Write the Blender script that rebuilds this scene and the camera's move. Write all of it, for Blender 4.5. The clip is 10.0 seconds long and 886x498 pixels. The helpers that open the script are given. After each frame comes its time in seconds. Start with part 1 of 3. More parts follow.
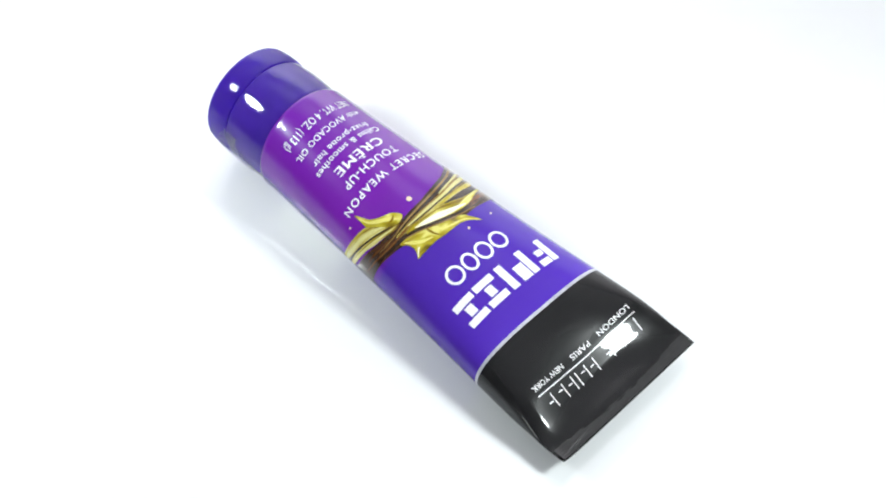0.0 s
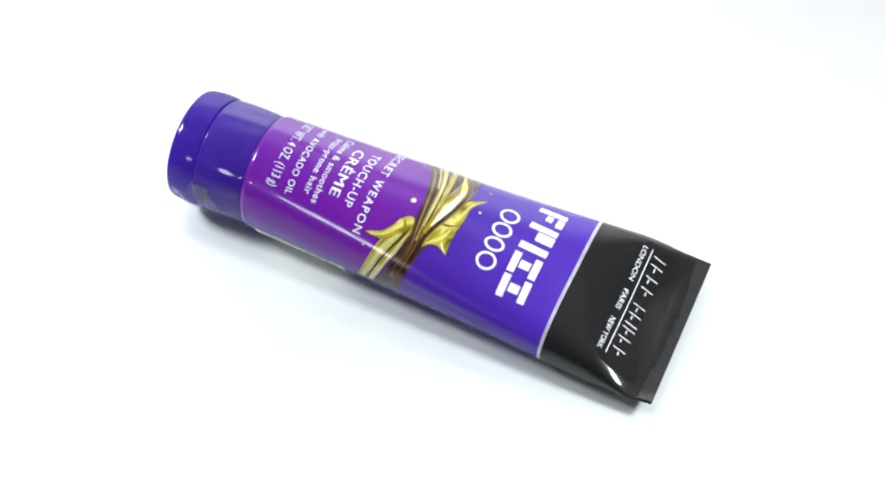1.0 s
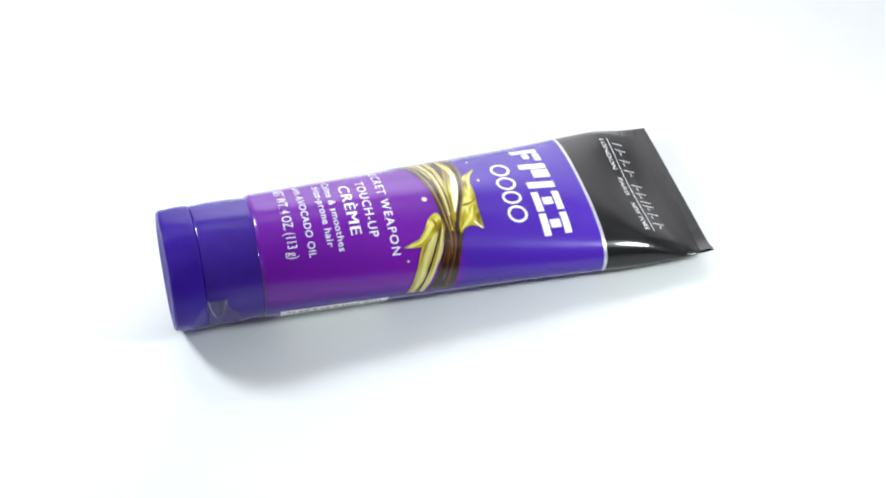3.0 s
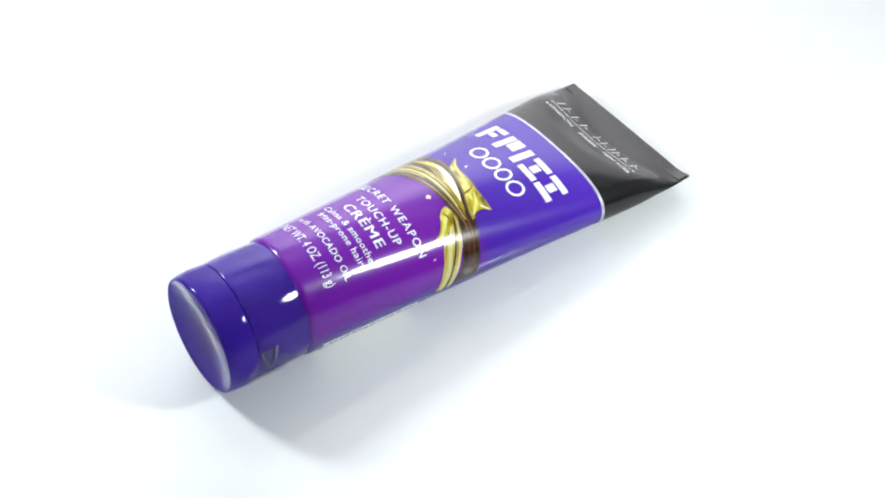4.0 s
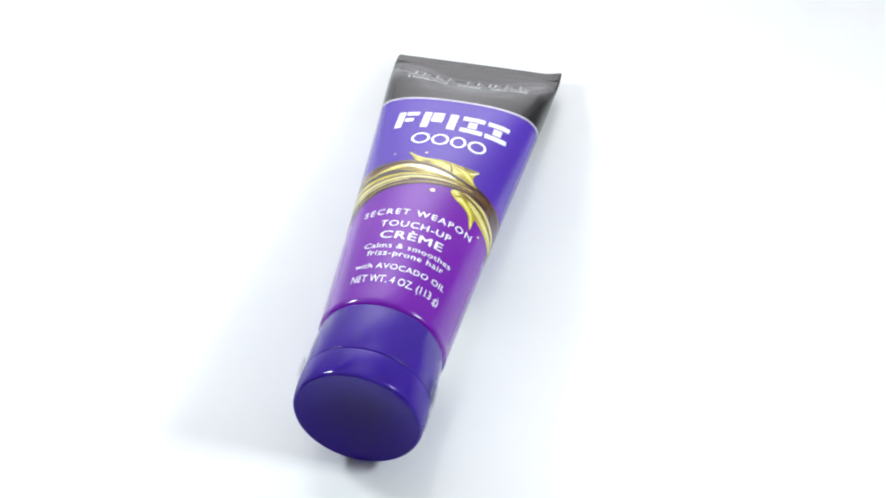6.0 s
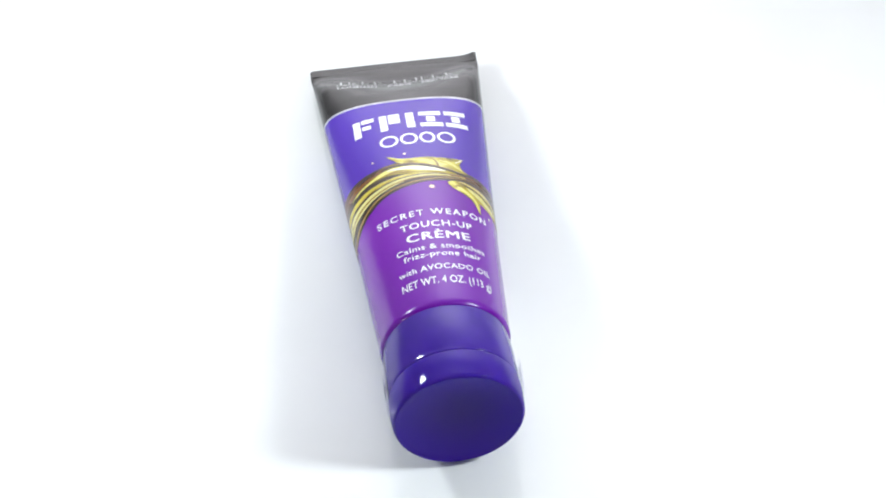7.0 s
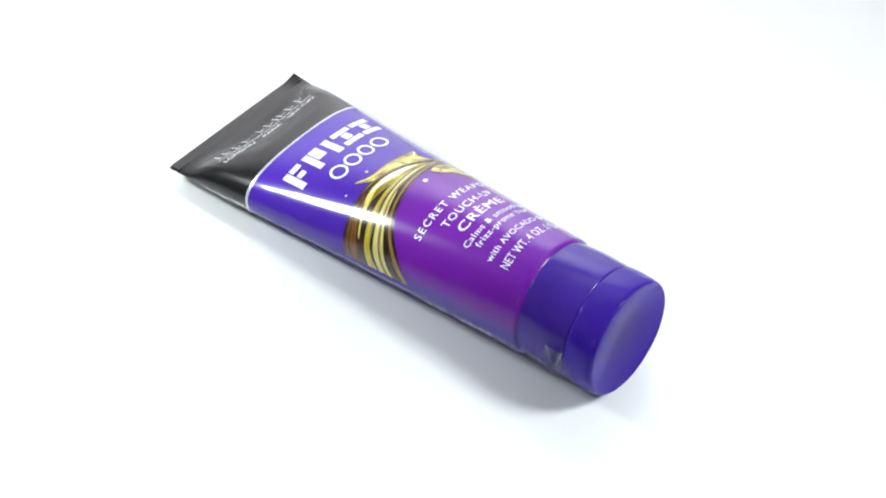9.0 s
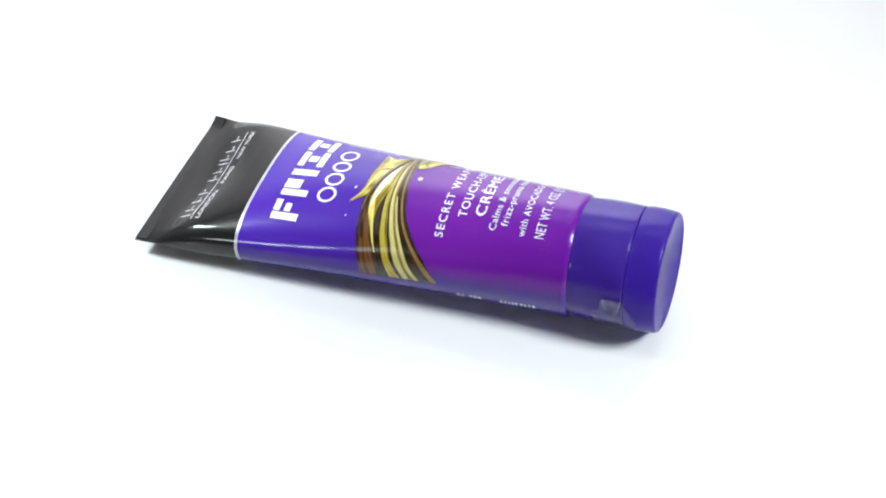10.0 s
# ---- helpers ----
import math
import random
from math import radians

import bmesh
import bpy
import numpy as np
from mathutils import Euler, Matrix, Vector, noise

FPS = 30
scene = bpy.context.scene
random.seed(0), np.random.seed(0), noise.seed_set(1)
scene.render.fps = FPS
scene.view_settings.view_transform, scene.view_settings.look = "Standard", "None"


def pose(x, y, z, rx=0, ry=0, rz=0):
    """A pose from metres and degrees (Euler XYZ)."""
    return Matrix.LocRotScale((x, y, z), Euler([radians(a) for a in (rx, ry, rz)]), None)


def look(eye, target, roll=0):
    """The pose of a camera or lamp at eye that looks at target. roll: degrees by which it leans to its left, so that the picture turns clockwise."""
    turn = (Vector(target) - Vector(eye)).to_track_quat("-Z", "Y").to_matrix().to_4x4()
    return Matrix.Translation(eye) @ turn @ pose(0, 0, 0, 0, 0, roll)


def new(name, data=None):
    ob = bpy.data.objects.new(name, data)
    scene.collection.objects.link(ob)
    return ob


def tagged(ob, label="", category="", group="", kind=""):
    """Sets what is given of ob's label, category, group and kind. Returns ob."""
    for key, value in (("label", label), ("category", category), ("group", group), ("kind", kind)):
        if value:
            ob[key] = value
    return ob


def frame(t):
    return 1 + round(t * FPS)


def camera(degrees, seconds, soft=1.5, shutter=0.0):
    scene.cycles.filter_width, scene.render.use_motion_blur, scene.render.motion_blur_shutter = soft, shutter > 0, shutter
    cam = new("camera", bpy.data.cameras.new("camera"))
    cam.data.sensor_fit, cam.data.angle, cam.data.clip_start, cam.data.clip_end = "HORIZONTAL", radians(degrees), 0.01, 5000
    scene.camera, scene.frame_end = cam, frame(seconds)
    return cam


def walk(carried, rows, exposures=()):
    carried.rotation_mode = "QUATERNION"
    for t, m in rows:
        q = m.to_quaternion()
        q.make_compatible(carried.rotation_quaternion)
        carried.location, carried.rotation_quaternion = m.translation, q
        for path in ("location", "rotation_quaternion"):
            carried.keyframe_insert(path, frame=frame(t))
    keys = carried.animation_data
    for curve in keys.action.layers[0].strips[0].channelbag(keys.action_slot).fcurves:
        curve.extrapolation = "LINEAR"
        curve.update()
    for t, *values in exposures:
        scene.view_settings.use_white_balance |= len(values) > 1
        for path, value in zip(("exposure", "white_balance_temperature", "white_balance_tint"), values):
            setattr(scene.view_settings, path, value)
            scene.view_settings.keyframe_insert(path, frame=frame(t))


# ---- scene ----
cam = camera(34.594, 10.0, soft=2.0)
EYE = Vector((0.0, -0.30321, 0.34668))
STILL = look(EYE, EYE + 0.46 * Vector((0.01583, 0.66123, -0.75002)), -1.66)
walk(cam, [(0.0, STILL), (10.0, STILL)])

# ---- light: two small round lamps at the sides, a dim one in front, and an added fill bounced off the white backdrop ----
world = bpy.data.worlds.new("world")
world.use_nodes = True
world.node_tree.nodes["Background"].inputs[0].default_value = (0.9, 0.95, 1.0, 1)
world.node_tree.nodes["Background"].inputs[1].default_value = 0.05
scene.world = world
scene.view_settings.exposure = 0.0


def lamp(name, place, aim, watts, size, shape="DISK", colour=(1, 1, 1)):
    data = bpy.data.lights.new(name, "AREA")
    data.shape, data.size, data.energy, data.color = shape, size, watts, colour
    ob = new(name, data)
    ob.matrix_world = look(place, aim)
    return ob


LAMP_LEFT = lamp("studio_lamp", (-0.200, 0.045, 0.175), (0, 0, 0.0), 0.55, 0.050, colour=(0.92, 1.0, 1.0))
LAMP_RIGHT = lamp("studio_lamp", (0.205, -0.107, 0.200), (0, 0, 0.0), 0.76, 0.056, colour=(0.92, 1.0, 1.0))
FRONT = lamp("studio_lamp", (-0.63, -0.57, 0.33), (0, 0, 0.0), 0.55, 0.105, colour=(0.94, 1.0, 1.0))
# unseen fill, added to brighten the backdrop, the plate and the shadows
BOUNCE_FILL = lamp("bounce_fill", (0.12, 0.60, 1.05), (0.12, 1.40, 1.02), 40.0, 0.5, "SQUARE", (1.0, 0.97, 1.0))


# ---- materials ----
def material(name, colour, rough=0.4, spec=0.5, coat=0.0, metal=0.0):
    m = bpy.data.materials.new(name)
    m.use_nodes = True
    b = m.node_tree.nodes["Principled BSDF"]
    b.inputs["Base Color"].default_value = (*colour, 1)
    b.inputs["Roughness"].default_value = rough
    b.inputs["Specular IOR Level"].default_value = spec
    b.inputs["Coat Weight"].default_value = coat
    b.inputs["Coat Roughness"].default_value = 0.04
    b.inputs["Metallic"].default_value = metal
    return m


def node(m, kind, **values):
    n = m.node_tree.nodes.new(kind)
    for key, value in values.items():
        n.inputs[key].default_value = value
    return n


def link(m, a, b):
    m.node_tree.links.new(a, b)


def bsdf(m):
    return m.node_tree.nodes["Principled BSDF"]


def ramp(m, stops, mode="LINEAR"):
    n = m.node_tree.nodes.new("ShaderNodeValToRGB")
    n.color_ramp.interpolation = mode
    els = n.color_ramp.elements
    while len(els) < len(stops):
        els.new(0.5)
    for el, (at, colour) in zip(els, stops):
        el.position, el.color = at, (*colour, 1)
    return n


def relief(m, scale, strength, distance, detail=3.0, stretch=(1, 1, 1)):
    """Fine uneven relief from noise in the object's own space."""
    tc = m.node_tree.nodes.new("ShaderNodeTexCoord")
    mp = m.node_tree.nodes.new("ShaderNodeMapping")
    mp.inputs["Scale"].default_value = stretch
    nz = node(m, "ShaderNodeTexNoise", Scale=scale, Detail=detail)
    bp = node(m, "ShaderNodeBump", Strength=strength, Distance=distance)
    link(m, tc.outputs["Object"], mp.inputs["Vector"])
    link(m, mp.outputs["Vector"], nz.inputs["Vector"])
    link(m, nz.outputs["Fac"], bp.inputs["Height"])
    link(m, bp.outputs["Normal"], bsdf(m).inputs["Normal"])
    return nz


def mottle(m, nz, dark, light, low=0.35, high=0.65):
    r = ramp(m, [(low, dark), (high, light)])
    link(m, nz.outputs["Fac"], r.inputs["Fac"])
    link(m, r.outputs["Color"], bsdf(m).inputs["Base Color"])


ACRYLIC = material("white_acrylic", (0.84, 0.85, 0.86), 0.05, 0.5)
mottle(ACRYLIC, relief(ACRYLIC, 25, 0.004, 0.0005), (0.745, 0.755, 0.765), (0.765, 0.775, 0.785))
PAPER = material("white_paper", (0.82, 0.83, 0.84), 0.7, 0.2)
mottle(PAPER, relief(PAPER, 40, 0.05, 0.001), (0.80, 0.81, 0.82), (0.84, 0.85, 0.86))
PALE_WALL = material("pale_wall", (0.4, 0.4, 0.41), 0.8, 0.2)
mottle(PALE_WALL, relief(PALE_WALL, 30, 0.1, 0.001), (0.38, 0.38, 0.39), (0.42, 0.42, 0.43))
WALL = material("grey_wall", (0.12, 0.12, 0.13), 0.8, 0.2)
mottle(WALL, relief(WALL, 30, 0.1, 0.001), (0.11, 0.11, 0.12), (0.13, 0.13, 0.14))

# printed plastic of the tube: v of the UV map runs from the crimp to the cap
BODY = material("printed_plastic", (0.1, 0.02, 0.4), 0.24, 0.15, 0.50)
uv = BODY.node_tree.nodes.new("ShaderNodeUVMap")
uv.uv_map = "label"
sp = BODY.node_tree.nodes.new("ShaderNodeSeparateXYZ")
link(BODY, uv.outputs["UV"], sp.inputs["Vector"])
BLACK, VIOLET, PURPLE = (0.011, 0.011, 0.0115), (0.072, 0.021, 0.42), (0.165, 0.011, 0.36)
print_ramp = ramp(BODY, [(0.0, BLACK), (0.2118, BLACK), (0.2122, VIOLET), (0.44, (0.066, 0.018, 0.37)), (0.475, (0.070, 0.018, 0.37)),
                         (0.50, (0.140, 0.011, 0.34)), (0.60, PURPLE), (0.84, (0.135, 0.009, 0.31))])
link(BODY, sp.outputs["Y"], print_ramp.inputs["Fac"])
body_noise = relief(BODY, 60, 0.08, 0.0006, 2.0, (0.22, 1, 1))
body_mix = BODY.node_tree.nodes.new("ShaderNodeMix")
body_mix.data_type, body_mix.blend_type = "RGBA", "MULTIPLY"
body_mix.inputs[0].default_value = 0.16
# the front panel of the print ends along the sides; the back is plain indigo
away = node(BODY, "ShaderNodeMath")
away.operation = "SUBTRACT"
away.inputs[1].default_value = 0.508
link(BODY, sp.outputs["X"], away.inputs[0])
size = node(BODY, "ShaderNodeMath")
size.operation = "ABSOLUTE"
link(BODY, away.outputs[0], size.inputs[0])
back_ramp = ramp(BODY, [(0.110, (0, 0, 0)), (0.132, (1, 1, 1))])
link(BODY, size.outputs[0], back_ramp.inputs["Fac"])
back_print = ramp(BODY, [(0.0, BLACK), (0.2118, BLACK), (0.2122, (0.052, 0.017, 0.34)), (0.5, (0.056, 0.015, 0.31))])
link(BODY, sp.outputs["Y"], back_print.inputs["Fac"])
panel_mix = BODY.node_tree.nodes.new("ShaderNodeMix")
panel_mix.data_type = "RGBA"
link(BODY, back_ramp.outputs["Color"], panel_mix.inputs[0])
link(BODY, print_ramp.outputs["Color"], panel_mix.inputs[6])
link(BODY, back_print.outputs["Color"], panel_mix.inputs[7])
link(BODY, panel_mix.outputs[2], body_mix.inputs[6])
link(BODY, body_noise.outputs["Fac"], body_mix.inputs[7])
link(BODY, body_mix.outputs[2], bsdf(BODY).inputs["Base Color"])

CAP = material("violet_plastic", (0.045, 0.016, 0.30), 0.07, 0.3, 0.0)
mottle(CAP, relief(CAP, 120, 0.04, 0.0003), (0.036, 0.013, 0.22), (0.042, 0.015, 0.25))
LID = material("translucent_violet_plastic", (0.04, 0.014, 0.27), 0.07, 0.3, 0.0)
mottle(LID, relief(LID, 120, 0.04, 0.0003), (0.049, 0.017, 0.28), (0.056, 0.020, 0.32))
bsdf(LID).inputs["Subsurface Weight"].default_value = 0.5
bsdf(LID).inputs["Subsurface Radius"].default_value = (0.3, 0.15, 1.0)
bsdf(LID).inputs["Subsurface Scale"].default_value = 0.006
FACE = material("satin_violet_plastic", (0.045, 0.016, 0.30), 0.17, 0.20, 0.0)
# the end's colour is darker and less blue toward its middle, unevenly
face_noise = relief(FACE, 60, 0.10, 0.0004)
face_tc = FACE.node_tree.nodes.new("ShaderNodeTexCoord")
face_sep = FACE.node_tree.nodes.new("ShaderNodeVectorMath")
face_sep.operation = "MULTIPLY"
face_sep.inputs[1].default_value = (0, 1, 1)
face_len = FACE.node_tree.nodes.new("ShaderNodeVectorMath")
face_len.operation = "LENGTH"
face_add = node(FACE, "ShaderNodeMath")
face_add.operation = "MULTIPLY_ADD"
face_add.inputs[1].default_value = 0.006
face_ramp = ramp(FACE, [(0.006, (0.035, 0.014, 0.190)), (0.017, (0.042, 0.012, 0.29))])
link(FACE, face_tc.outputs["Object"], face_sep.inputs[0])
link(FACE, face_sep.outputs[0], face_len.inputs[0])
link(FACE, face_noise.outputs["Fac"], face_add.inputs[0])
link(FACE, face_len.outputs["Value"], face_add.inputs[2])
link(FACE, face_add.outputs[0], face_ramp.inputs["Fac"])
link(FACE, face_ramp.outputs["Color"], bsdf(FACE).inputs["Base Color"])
for violet, depth in ((CAP, 0.25), (FACE, 0.5)):
    bsdf(violet).inputs["Subsurface Weight"].default_value = depth
    bsdf(violet).inputs["Subsurface Radius"].default_value = (0.3, 0.15, 1.0)
    bsdf(violet).inputs["Subsurface Scale"].default_value = 0.006


def let_through(m, colour, share):
    """Thin plastic: part of the light goes through it."""
    through_it = node(m, "ShaderNodeBsdfTranslucent", Color=(*colour, 1))
    both = m.node_tree.nodes.new("ShaderNodeMixShader")
    both.inputs[0].default_value = share
    link(m, bsdf(m).outputs[0], both.inputs[1])
    link(m, through_it.outputs[0], both.inputs[2])
    link(m, both.outputs[0], m.node_tree.nodes["Material Output"].inputs[0])


let_through(LID, (0.16, 0.05, 0.85), 0.35)
let_through(FACE, (0.16, 0.05, 0.85), 0.25)
INK = material("white_ink", (0.82, 0.82, 0.84), 0.3, 0.4, 0.3)
mottle(INK, relief(INK, 900, 0.05, 0.0001), (0.78, 0.78, 0.80), (0.84, 0.84, 0.86))
SILVER = material("silver_foil", (0.55, 0.55, 0.60), 0.35, 0.5, 0.2, 0.4)
mottle(SILVER, relief(SILVER, 400, 0.08, 0.0001), (0.50, 0.50, 0.56), (0.60, 0.60, 0.65))
STICKER = material("sticker_paper", (0.8, 0.8, 0.8), 0.5, 0.4)
mottle(STICKER, relief(STICKER, 500, 0.05, 0.0001), (0.76, 0.76, 0.77), (0.82, 0.82, 0.82))
GREYINK = material("dark_ink", (0.05, 0.05, 0.06), 0.5, 0.4)
PEARL = material("pearl_ink", (0.85, 0.62, 0.45), 0.3, 0.4, 0.3)


def strands(name, stops, across, warp=0.6, detail=2.4):
    """Print of hair and oil: fine streaks that run along u; v goes across the lock."""
    m = material(name, (0.4, 0.25, 0.05), 0.2, 0.5, 0.4)
    u = m.node_tree.nodes.new("ShaderNodeUVMap")
    u.uv_map = "label"
    mp = m.node_tree.nodes.new("ShaderNodeMapping")
    mp.inputs["Scale"].default_value = (1.1, across, 1)
    nz = node(m, "ShaderNodeTexNoise", Scale=2.0, Detail=detail, Roughness=0.5, Distortion=warp)
    r = ramp(m, stops)
    link(m, u.outputs["UV"], mp.inputs["Vector"])
    link(m, mp.outputs["Vector"], nz.inputs["Vector"])
    link(m, nz.outputs["Fac"], r.inputs["Fac"])
    link(m, r.outputs["Color"], bsdf(m).inputs["Base Color"])
    return m


BROWN = strands("brown_hair_print", [(0.30, (0.012, 0.006, 0.004)), (0.48, (0.030, 0.012, 0.006)), (0.62, (0.070, 0.026, 0.009)), (0.74, (0.15, 0.060, 0.016))], 2.4, 0.35)
BLOND = strands("blond_hair_print", [(0.36, (0.12, 0.070, 0.008)), (0.46, (0.32, 0.23, 0.025)), (0.57, (0.54, 0.46, 0.12)), (0.68, (0.78, 0.74, 0.36))], 2.6, 0.45)
GOLD = strands("gold_oil_print", [(0.30, (0.13, 0.085, 0.003)), (0.42, (0.32, 0.250, 0.008)), (0.54, (0.47, 0.40, 0.024)), (0.66, (0.70, 0.65, 0.16))], 0.8, 0.5, 1.2)


def strand_print(name, edge, core):
    """Print of one strand or gleam: its edge colour on both sides of v = 0.5, its core between, softly streaked."""
    m = material(name, core, 0.2, 0.5, 0.4)
    u = m.node_tree.nodes.new("ShaderNodeUVMap")
    u.uv_map = "label"
    mp = m.node_tree.nodes.new("ShaderNodeMapping")
    mp.inputs["Scale"].default_value = (1.2, 3.0, 1)
    nz = node(m, "ShaderNodeTexNoise", Scale=2.0, Detail=2.0)
    split = m.node_tree.nodes.new("ShaderNodeSeparateXYZ")
    wob = node(m, "ShaderNodeMath")
    wob.operation = "MULTIPLY_ADD"
    wob.inputs[1].default_value = 0.5
    r = ramp(m, [(0.12, edge), (0.55, core), (0.95, core), (1.0, edge)])
    away = node(m, "ShaderNodeMath")
    away.operation = "PINGPONG"
    away.inputs[1].default_value = 0.5
    two = node(m, "ShaderNodeMath")
    two.operation = "MULTIPLY"
    two.inputs[1].default_value = 1.5
    link(m, u.outputs["UV"], mp.inputs["Vector"])
    link(m, mp.outputs["Vector"], nz.inputs["Vector"])
    link(m, u.outputs["UV"], split.inputs["Vector"])
    link(m, split.outputs["Y"], away.inputs[0])
    link(m, away.outputs[0], two.inputs[0])
    link(m, nz.outputs["Fac"], wob.inputs[0])
    link(m, two.outputs[0], wob.inputs[2])
    link(m, wob.outputs[0], r.inputs["Fac"])
    link(m, r.outputs["Color"], bsdf(m).inputs["Base Color"])
    return m


DARK_STRAND = strand_print("dark_strand_print", (0.085, 0.042, 0.010), (0.018, 0.008, 0.005))
COPPER_STRAND = strand_print("copper_strand_print", (0.045, 0.017, 0.007), (0.17, 0.065, 0.014))
TAN_STRAND = strand_print("tan_strand_print", (0.08, 0.036, 0.010), (0.27, 0.165, 0.045))
PALE_STRAND = strand_print("pale_strand_print", (0.36, 0.28, 0.050), (0.66, 0.62, 0.24))
OLIVE_STRAND = strand_print("olive_gold_print", (0.20, 0.13, 0.006), (0.52, 0.43, 0.045))
DEEP_GOLD = strand_print("deep_gold_print", (0.34, 0.25, 0.010), (0.19, 0.115, 0.004))
YELLOW_GLEAM = strand_print("yellow_gleam_print", (0.45, 0.37, 0.020), (0.72, 0.66, 0.17))
WHITE_GLEAM = strand_print("white_gleam_print", (0.76, 0.68, 0.16), (0.92, 0.91, 0.70))

FILM = bpy.data.materials.new("clear_film")
FILM.use_nodes = True
nt = FILM.node_tree
nt.nodes.remove(nt.nodes["Principled BSDF"])
clear, gloss, mixer = (nt.nodes.new(k) for k in ("ShaderNodeBsdfTransparent", "ShaderNodeBsdfGlossy", "ShaderNodeMixShader"))
clear.inputs[0].default_value = (0.93, 0.93, 0.95, 1)
gloss.inputs["Roughness"].default_value = 0.12
mixer.inputs[0].default_value = 0.045
film_noise, film_bump = nt.nodes.new("ShaderNodeTexNoise"), nt.nodes.new("ShaderNodeBump")
film_noise.inputs["Scale"].default_value = 160
film_bump.inputs["Distance"].default_value = 0.0008
film_bump.inputs["Strength"].default_value = 0.5
nt.links.new(film_noise.outputs["Fac"], film_bump.inputs["Height"])
nt.links.new(film_bump.outputs["Normal"], gloss.inputs["Normal"])
nt.links.new(clear.outputs[0], mixer.inputs[1])
nt.links.new(gloss.outputs[0], mixer.inputs[2])
nt.links.new(mixer.outputs[0], nt.nodes["Material Output"].inputs[0])


# ---- mesh helpers ----
def part(name, bm, mat, parent=None, label="", smooth=True):
    me = bpy.data.meshes.new(name)
    bm.to_mesh(me)
    bm.free()
    me.materials.append(mat)
    for p in me.polygons:
        p.use_smooth = smooth
    ob = new(name, me)
    ob.parent = parent
    return tagged(ob, label)


def slab(x0, x1, y0, y1, z0, z1):
    bm = bmesh.new()
    bmesh.ops.create_cube(bm, size=1, matrix=Matrix.Translation(((x0 + x1) / 2, (y0 + y1) / 2, (z0 + z1) / 2)) @ Matrix.Diagonal((x1 - x0, y1 - y0, z1 - z0, 1)))
    return bm


def sheet(points, closed_u=False, closed_v=False, uvs=None):
    """A grid of quads over points[i][j]; uvs alike."""
    bm = bmesh.new()
    nu, nv = len(points), len(points[0])
    vs = [[bm.verts.new(p) for p in row] for row in points]
    lay = bm.loops.layers.uv.new("label") if uvs is not None else None
    for i in range(nu - (not closed_u)):
        for j in range(nv - (not closed_v)):
            ids = [(i, j), ((i + 1) % nu, j), ((i + 1) % nu, (j + 1) % nv), (i, (j + 1) % nv)]
            f = bm.faces.new([vs[a][b] for a, b in ids])
            if lay:
                for lp, (a, b) in zip(f.loops, ids):
                    lp[lay].uv = uvs[a][b]
    return bm


def lathe(profile, steps=120):
    """Turned round the tube's axis, x; profile of (x, radius)."""
    return sheet([[(x, r * math.sin(a), r * math.cos(a)) for a in (2 * math.pi * k / steps for k in range(steps))] for x, r in profile], closed_v=True)


# ---- the studio ----
def studio():
    floor = tagged(part("floor", slab(-1.6, 1.6, -1.6, 1.12, -0.06, -0.0145), PAPER), "matte white paper studio floor under the turntable", "floor", kind="structure")
    arc = [(1.12 + 0.28 * math.sin(a), 0.2655 - 0.28 * math.cos(a)) for a in (math.radians(d) for d in range(0, 91, 5))]
    arc.append((1.40, 1.88))
    rows = [[(x, y, z) for x in (-1.6, 1.6)] for y, z in arc]
    back = [[(x, y + 0.02, z - 0.02) for x in (-1.6, 1.6)] for y, z in arc]
    tagged(part("backdrop", sheet([*rows, *back[::-1]], closed_u=True), PAPER), "white paper backdrop curving up from the floor", "backdrop", kind="structure")
    for name, box in (("wall_west", (-1.66, -1.6, -1.6, 1.46, -0.06, 1.9)), ("wall_east", (1.6, 1.66, -1.6, 1.46, -0.06, 1.9)), ("wall_south", (-1.66, 1.66, -1.66, -1.6, -0.06, 1.9)), ("wall_north", (-1.66, 1.66, 1.46, 1.52, -0.06, 1.9))):
        tagged(part(name, slab(*box), PALE_WALL if name in ("wall_west", "wall_east") else WALL, smooth=False), "plain painted grey studio wall", "wall", kind="structure")
    tagged(part("ceiling", slab(-1.66, 1.66, -1.66, 1.52, 1.9, 1.96), PAPER, smooth=False), "plain white studio ceiling", "ceiling", kind="structure")


studio()


def build_turntable():
    thing = new("turntable")
    prof = [(0.0001, -0.0140), (0.247, -0.0140), (0.250, -0.0130), (0.250, -0.0020), (0.2493, -0.0007), (0.248, 0.0), (0.12, 0.0), (0.0001, 0.0)]
    bm = sheet([[(r * math.cos(a), r * math.sin(a), z) for a in (2 * math.pi * k / 128 for k in range(128))] for r, z in prof], closed_v=True)
    bmesh.ops.remove_doubles(bm, verts=bm.verts, dist=0.0003)
    bmesh.ops.recalc_face_normals(bm, faces=bm.faces)
    part("plate", bm, ACRYLIC, thing, smooth=False)
    return tagged(thing, "round glossy white turntable plate, slowly turning", "turntable")


TURNTABLE = build_turntable()

